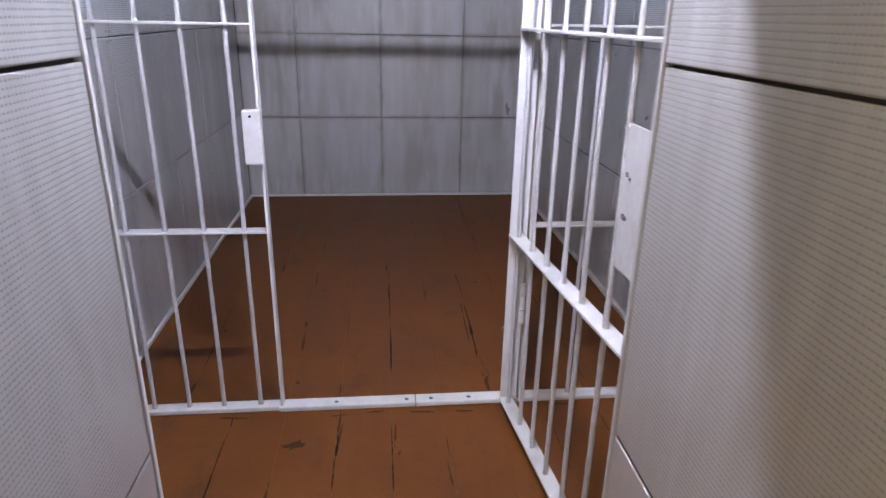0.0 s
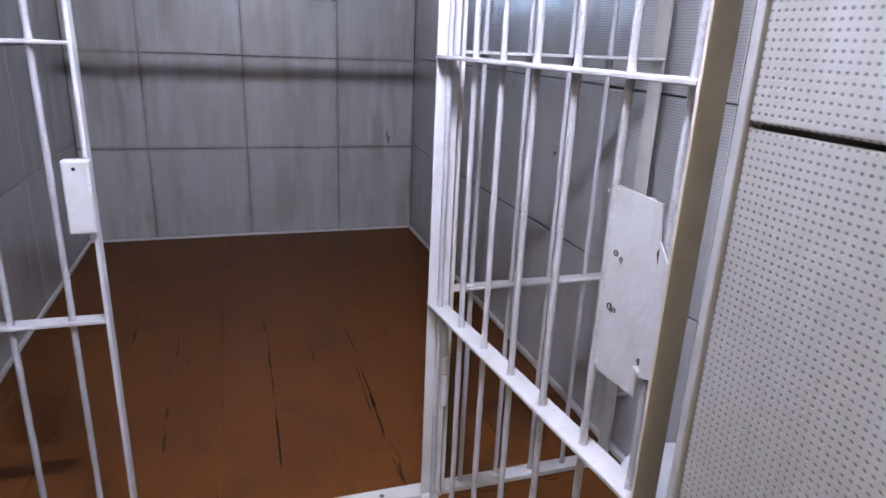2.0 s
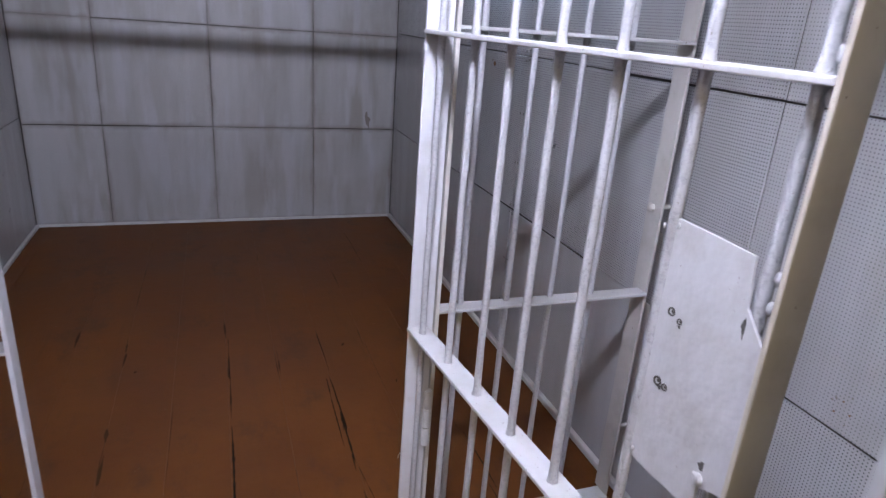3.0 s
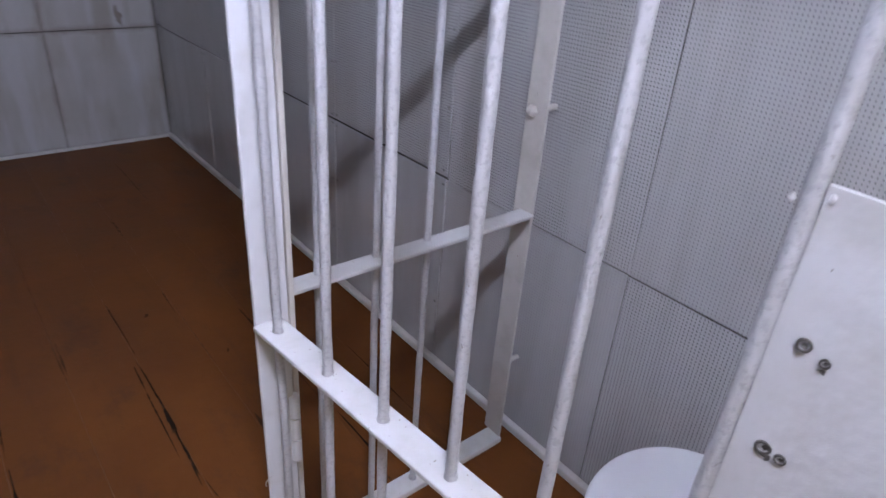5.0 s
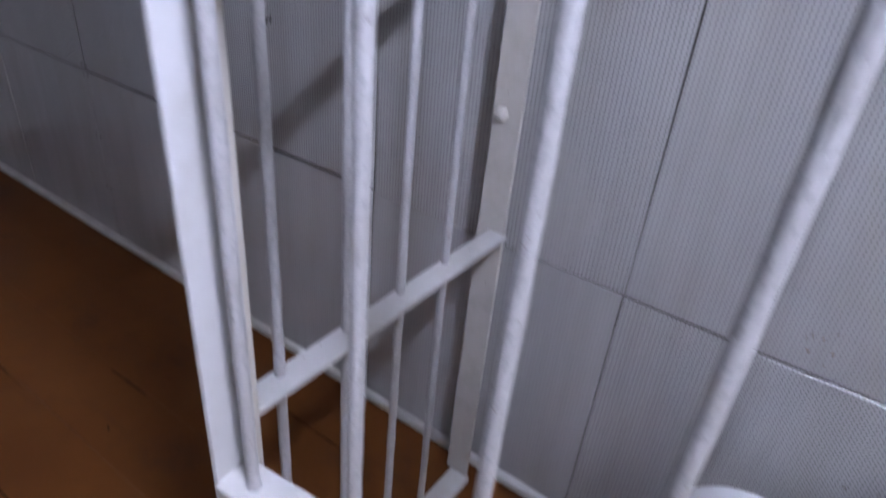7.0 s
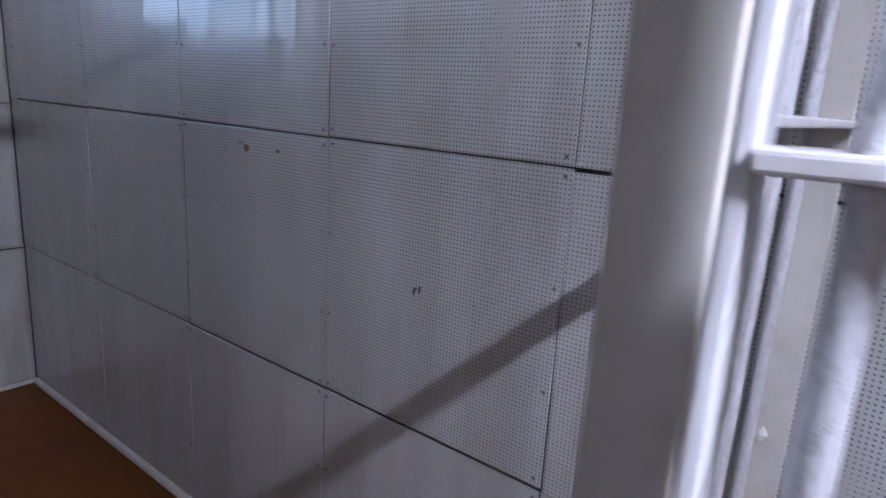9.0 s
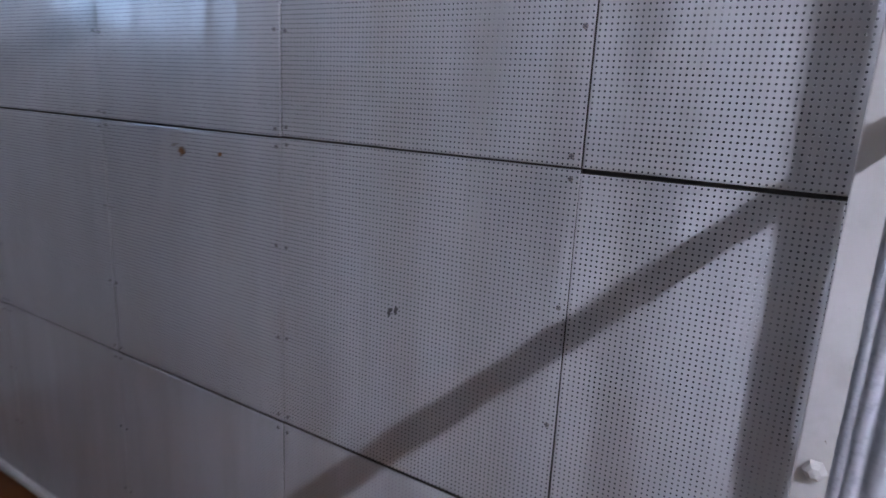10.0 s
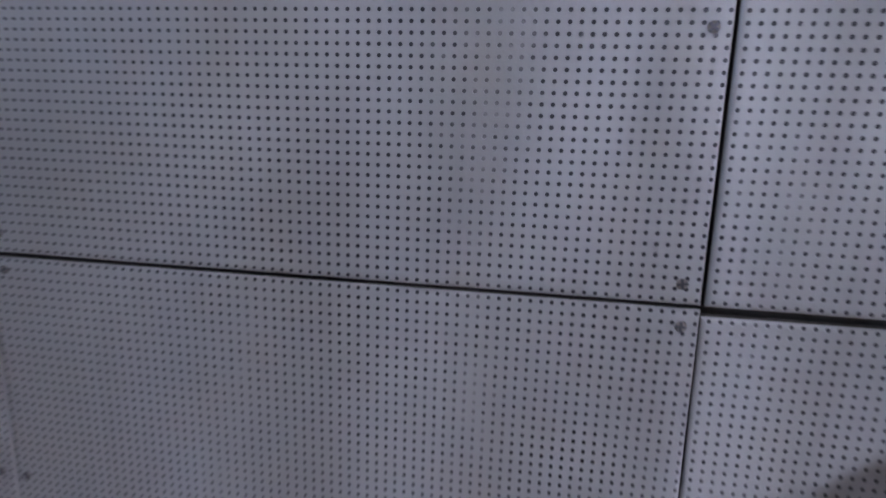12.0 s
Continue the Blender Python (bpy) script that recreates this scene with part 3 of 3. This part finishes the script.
def crack(x, y0, y1, w, seed, lean=0.0, mat=None, high=0.0012):
    """A dark open split between two boards."""
    bm = bmesh.new()
    n = 44
    lft, rgt = [], []
    for k in range(n + 1):
        f = k / n
        y = y0 + (y1 - y0) * f
        taper = max(0.06, math.sin(math.pi * f) ** 0.5) * max(0.08, 0.55 + 0.8 * noise.noise((seed, y * 11, 0.2)) + 0.7 * noise.noise((seed, y * 48, 1.2)))
        mid = x + lean * f + 0.0025 * noise.noise((seed, y * 5, 3.0))
        lft.append(bm.verts.new((mid - w / 2 * taper, y, high)))
        rgt.append(bm.verts.new((mid + w / 2 * taper, y, high)))
    for k in range(n):
        bm.faces.new((lft[k], rgt[k], rgt[k + 1], lft[k + 1]))
    part("crack" if mat is None else "grime_streak", bm, mat or DARK, floor)


for k, (x, y0, y1, w, lean) in enumerate((
        (-1.128, 0.22, 0.62, 0.011, 0.004), (-1.124, 0.66, 1.28, 0.006, 0.003), (-1.134, -0.48, -0.12, 0.007, 0.0),
        (-0.762, 0.34, 0.80, 0.013, 0.004), (-0.768, 0.30, 0.62, 0.006, 0.012), (-0.753, 0.52, 0.88, 0.005, -0.006), (-0.782, 0.42, 0.85, 0.006, 0.010), (-0.752, 0.90, 1.25, 0.005, -0.004), (-0.735, 0.12, 0.32, 0.005, -0.02),
        (-1.318, -0.42, -0.14, 0.010, 0.004), (-0.948, -0.30, -0.20, 0.004, 0.0), (-1.322, 0.03, 0.16, 0.006, 0.0),
        (-1.69, -0.50, -0.12, 0.006, 0.0), (-0.37, 0.12, 0.42, 0.005, 0.0), (-0.38, -0.42, -0.10, 0.005, 0.0), (-0.19, 0.2, 0.6, 0.004, 0.0))):
    crack(x, y0, y1, w, k * 1.7 + 0.4, lean)
dirt = random.Random(21)
for k in range(22):
    x, y = -0.757 + dirt.choice((-6, -5, -4, -3, -2, -1, 0, 1, 2)) * 0.1875, dirt.uniform(-0.9, 2.3)
    crack(x + dirt.uniform(-0.003, 0.003), y, y + dirt.uniform(0.10, 0.42), dirt.uniform(0.0020, 0.0045), 40.3 + k * 1.3, dirt.uniform(-0.003, 0.003), GRIME)
for k in range(9):
    spot = part("scuff", blot_bm(dirt.uniform(0.010, 0.026), dirt.uniform(0.005, 0.010), 60.1 + k, rough=0.9), GRIME, floor)
    spot.matrix_local = pose(dirt.uniform(-1.9, -0.3), dirt.uniform(-0.8, 1.6), 0.0014, 0, 0, dirt.uniform(60, 120))
for k in range(26):
    x, y = -0.757 + dirt.choice((-6, -5, -4, -3, -2, -1, 0, 1, 2)) * 0.1875, dirt.uniform(-0.75, 1.3)
    crack(x + dirt.uniform(-0.010, 0.010), y, y + dirt.uniform(0.06, 0.24), dirt.uniform(0.006, 0.016), 90.7 + k * 1.9, dirt.uniform(-0.008, 0.008), GRIME, 0.0008)
for k in range(9):
    spot = part("grime_streak", blot_bm(dirt.uniform(0.03, 0.09), dirt.uniform(0.004, 0.009), 130.1 + k, rough=1.0), GRIME, floor)
    spot.matrix_local = pose(dirt.uniform(-2.05, -0.1), dirt.choice((-0.045, 0.055)) + dirt.uniform(-0.01, 0.01), 0.0007, 0, 0, dirt.uniform(-8, 8))
sm = part("scuff", blot_bm(0.055, 0.032, 3.1, rough=0.9), GRIME, floor)
sm.matrix_local = pose(-1.453, -0.207, 0.0014, 0, 0, 12)

# ---- wall panels, screws and marks ----
panel_meshes = {}


def panel_mesh(w, h, mat):
    """A board w by h, its face towards -y, edges rounded by paint."""
    key = (round(w, 3), round(h, 3), mat.name)
    if key not in panel_meshes:
        bm = bmesh.new()
        t, b = 0.013, 0.0032
        loops = []
        for y, inset in ((t, 0.0), (b, 0.0), (0.0015, 0.0004), (0.0005, 0.0014), (0.0, b)):
            a, c = w / 2 - inset, h / 2 - inset
            loops.append([bm.verts.new(p) for p in ((-a, y, -c), (a, y, -c), (a, y, c), (-a, y, c))])
        for lo, hi in zip(loops, loops[1:]):
            for k in range(4):
                bm.faces.new((lo[k], lo[(k + 1) % 4], hi[(k + 1) % 4], hi[k]))
        for f in bm.faces:
            f.material_index = 1 if len({round(v.co.y, 5) for v in f.verts} & {t}) else 0
        bm.faces.new(loops[-1])
        bmesh.ops.recalc_face_normals(bm, faces=bm.faces[:])
        me = bpy.data.meshes.new("panel")
        bm.to_mesh(me)
        bm.free()
        me.materials.append(mat)
        me.materials.append(DARK_EDGE)
        panel_meshes[key] = me
    return panel_meshes[key]


bm = disc_bm(0.0044, 0.0007, 10, 0.0004)
caps = len(bm.faces)
add_box(bm, -0.0040, 0.0036, -0.0009, 0.0010, 0.0004, 0.0014)
add_box(bm, -0.0011, 0.0009, -0.0038, 0.0042, 0.0005, 0.0015)
for k, f in enumerate(bm.faces):
    f.material_index = 1 if k >= caps else 0
screw_mesh = bpy.data.meshes.new("screw")
bm.to_mesh(screw_mesh)
bm.free()
screw_mesh.materials.append(SMEAR)
screw_mesh.materials.append(SCREW)


def cut_rects(rect, hole):
    """What is left of a rectangle (u0, u1, z0, z1) outside an opening."""
    u0, u1, z0, z1 = rect
    a0, a1, b0, b1 = hole
    if u1 <= a0 or u0 >= a1 or z1 <= b0 or z0 >= b1:
        return [rect]
    out = []
    if z0 < b0:
        out.append((u0, u1, z0, b0))
    if z1 > b1:
        out.append((u0, u1, b1, z1))
    m0, m1 = max(z0, b0), min(z1, b1)
    if u0 < a0:
        out.append((u0, a0, m0, m1))
    if u1 > a1:
        out.append((a1, u1, m0, m1))
    return out


def clad(wall, us, zs, base, hole=None, screws=False, gap=0.0030, slip=0.003, bare=(), drops=(), mat=PANEL, low=None, others={}):
    """Panels over a wall. base: the pose that takes (u, out of the wall = -y, z) to the world. bare: columns with no screws; drops: (column, row, metres, degrees) of panels that have slipped down."""
    for i in range(len(us) - 1):
        for j in range(len(zs) - 1):
            rects = [(us[i], us[i + 1], zs[j], zs[j + 1])]
            if hole:
                rects = cut_rects(rects[0], hole)
            for u0, u1, z0, z1 in rects:
                w, h = u1 - u0 - gap * 0.75, z1 - z0 - gap
                if w < 0.03 or h < 0.03:
                    continue
                proud = rnd.uniform(0.0, 0.002)
                fall, lean = next(((d, e) for a, b, d, e in drops if (a, b) == (i, j)), (0.0, rnd.uniform(-1, 1) * 0.10))
                m = base @ pose((u0 + u1) / 2 + rnd.uniform(-1, 1) * slip * 0.12, proud, (z0 + z1) / 2 - fall + rnd.uniform(-1, 1) * slip * 0.6,
                                rnd.uniform(-1, 1) * 0.15, lean, rnd.uniform(-1, 1) * 0.15)
                placed("panel", panel_mesh(w, h, others.get((i, j), low if j == 0 and low else others.get(i, mat))), wall, m)
                if screws and z0 < 1.8 and i not in bare:
                    for u in (-w / 2 + 0.013, w / 2 - 0.013):
                        for f in (0.015, 0.212, 0.405, h - 0.016):
                            if f < h - 0.01:
                                z = h / 2 - f + rnd.uniform(-1, 1) * 0.004
                                placed("screw", screw_mesh, wall, m @ pose(u + rnd.uniform(-1, 1) * 0.002, -0.0002, z, 90, rnd.uniform(0, 90), 0))


# u runs along +y on the right wall, seen from inside from right to left
RIGHT = Matrix(((0, 1, 0, 0), (-1, 0, 0, 0), (0, 0, 1, 0), (0, 0, 0, 1)))      # u -> -y, out of the wall -> -x
clad(wall_right, [-Y_BACK, -2.785, -2.182, -1.579, -0.975, -0.374, 0.231, 0.834, 1.06], [0.004, 0.622, 1.223, 1.826, 2.43, TOP], RIGHT, screws=True, gap=0.0032, bare=(5, 6), drops=((5, 0, 0.0022, 0.0), (5, 1, 0.0014, -0.32), (5, 2, -0.0005, 0.0), (6, 0, 0.0015, 0.05)), low=LOW_PANEL, others={6: THICK_PANEL, 7: THICK_PANEL, (6, 0): PANEL})
LEFT = Matrix(((0, -1, 0, X_LEFT), (1, 0, 0, 0), (0, 0, 1, 0), (0, 0, 0, 1)))  # u -> +y, out of the wall -> +x
clad(wall_left, [Y_DOOR, -0.60, 0.005, 0.61, 1.215, 1.82, 2.425, Y_BACK], [0.004, 0.645, 1.245, 1.849, 2.45, TOP], LEFT, screws=True, low=LOW_PANEL)
BACK = pose(0, Y_BACK, 0)
clad(wall_back, [X_LEFT, -1.750, -1.142, -0.534, X_RIGHT], [0.004, 0.608, 1.200, 1.80, 2.40, TOP], BACK, hole=WIN, gap=0.0027, mat=BACK_PANEL)
REV_R = Matrix(((0, 1, 0, DOOR_R), (-1, 0, 0, 0), (0, 0, 1, 0), (0, 0, 0, 1)))
clad(wall_door, [-Y_DOOR + 0.011, -Y_HALL], [0.004, 0.648, 1.282, DOOR_TOP], REV_R, gap=0.0050, mat=DOOR_PANEL, low=LOW_PANEL)
REV_L = Matrix(((0, -1, 0, DOOR_L), (1, 0, 0, 0), (0, 0, 1, 0), (0, 0, 0, 1)))
clad(wall_door, [Y_HALL, Y_DOOR - 0.011], [0.004, 0.655, 1.281, DOOR_TOP], REV_L, gap=0.0050, mat=DOOR_PANEL, low=LOW_PANEL)


def mark(name, wall, m, w, h, seed, mat, rough=0.5):
    part(name, blot_bm(w, h, seed, rough=rough), mat, wall).matrix_local = m


ON_RIGHT = Matrix(((0, 0, -1, -0.0016), (-1, 0, 0, 0), (0, 1, 0, 0), (0, 0, 0, 1)))   # x -> -y, y -> z, z -> out of the wall


def on_right(y, z, turn=0.0):
    return Matrix.Translation((-0.0006, y, z)) @ ON_RIGHT @ pose(0, 0, 0, 0, 0, turn)


mark("gouge", wall_right, on_right(0.701, 0.937, 60), 0.016, 0.007, 1.1, RIM, 0.9)
mark("gouge", wall_right, on_right(0.688, 0.940, 75), 0.017, 0.007, 2.3, RIM, 0.9)
mark("rust_spot", wall_right, on_right(1.277, 1.172), 0.018, 0.016, 4.2, RUST, 0.9)
mark("rust_spot", wall_right, on_right(1.150, 1.176), 0.013, 0.008, 5.7, RUST, 0.9)
mark("rust_spot", wall_right, on_right(1.300, 1.184, 15), 0.024, 0.005, 6.1, SMEAR, 0.9)
mark("smear", wall_back, Matrix.Translation((-0.179, Y_BACK - 0.003, 0.668)) @ pose(0, 0, 0, 90, 0, 0), 0.030, 0.085, 3.3, SMEAR, 0.9)
specks = random.Random(5)
for k in range(16):
    mark("speck", wall_right, on_right(-0.735 + specks.gauss(0, 0.035), 0.45 + specks.gauss(0, 0.03), specks.uniform(0, 180)), specks.uniform(0.003, 0.008), specks.uniform(0.002, 0.005), 12.3 + k, SMEAR, 0.9)
for k in range(7):
    mark("speck", wall_right, on_right(-0.54 + specks.gauss(0, 0.015), 0.685 + specks.gauss(0, 0.012), specks.uniform(0, 180)), specks.uniform(0.003, 0.006), 0.003, 33.3 + k, RUST if k % 3 == 0 else SMEAR, 0.9)
part("patch", box(-0.0022, 0.004, -0.392, -0.335, 1.338, 1.402, 0.0008), PLATE, wall_right, "small smooth square patch")
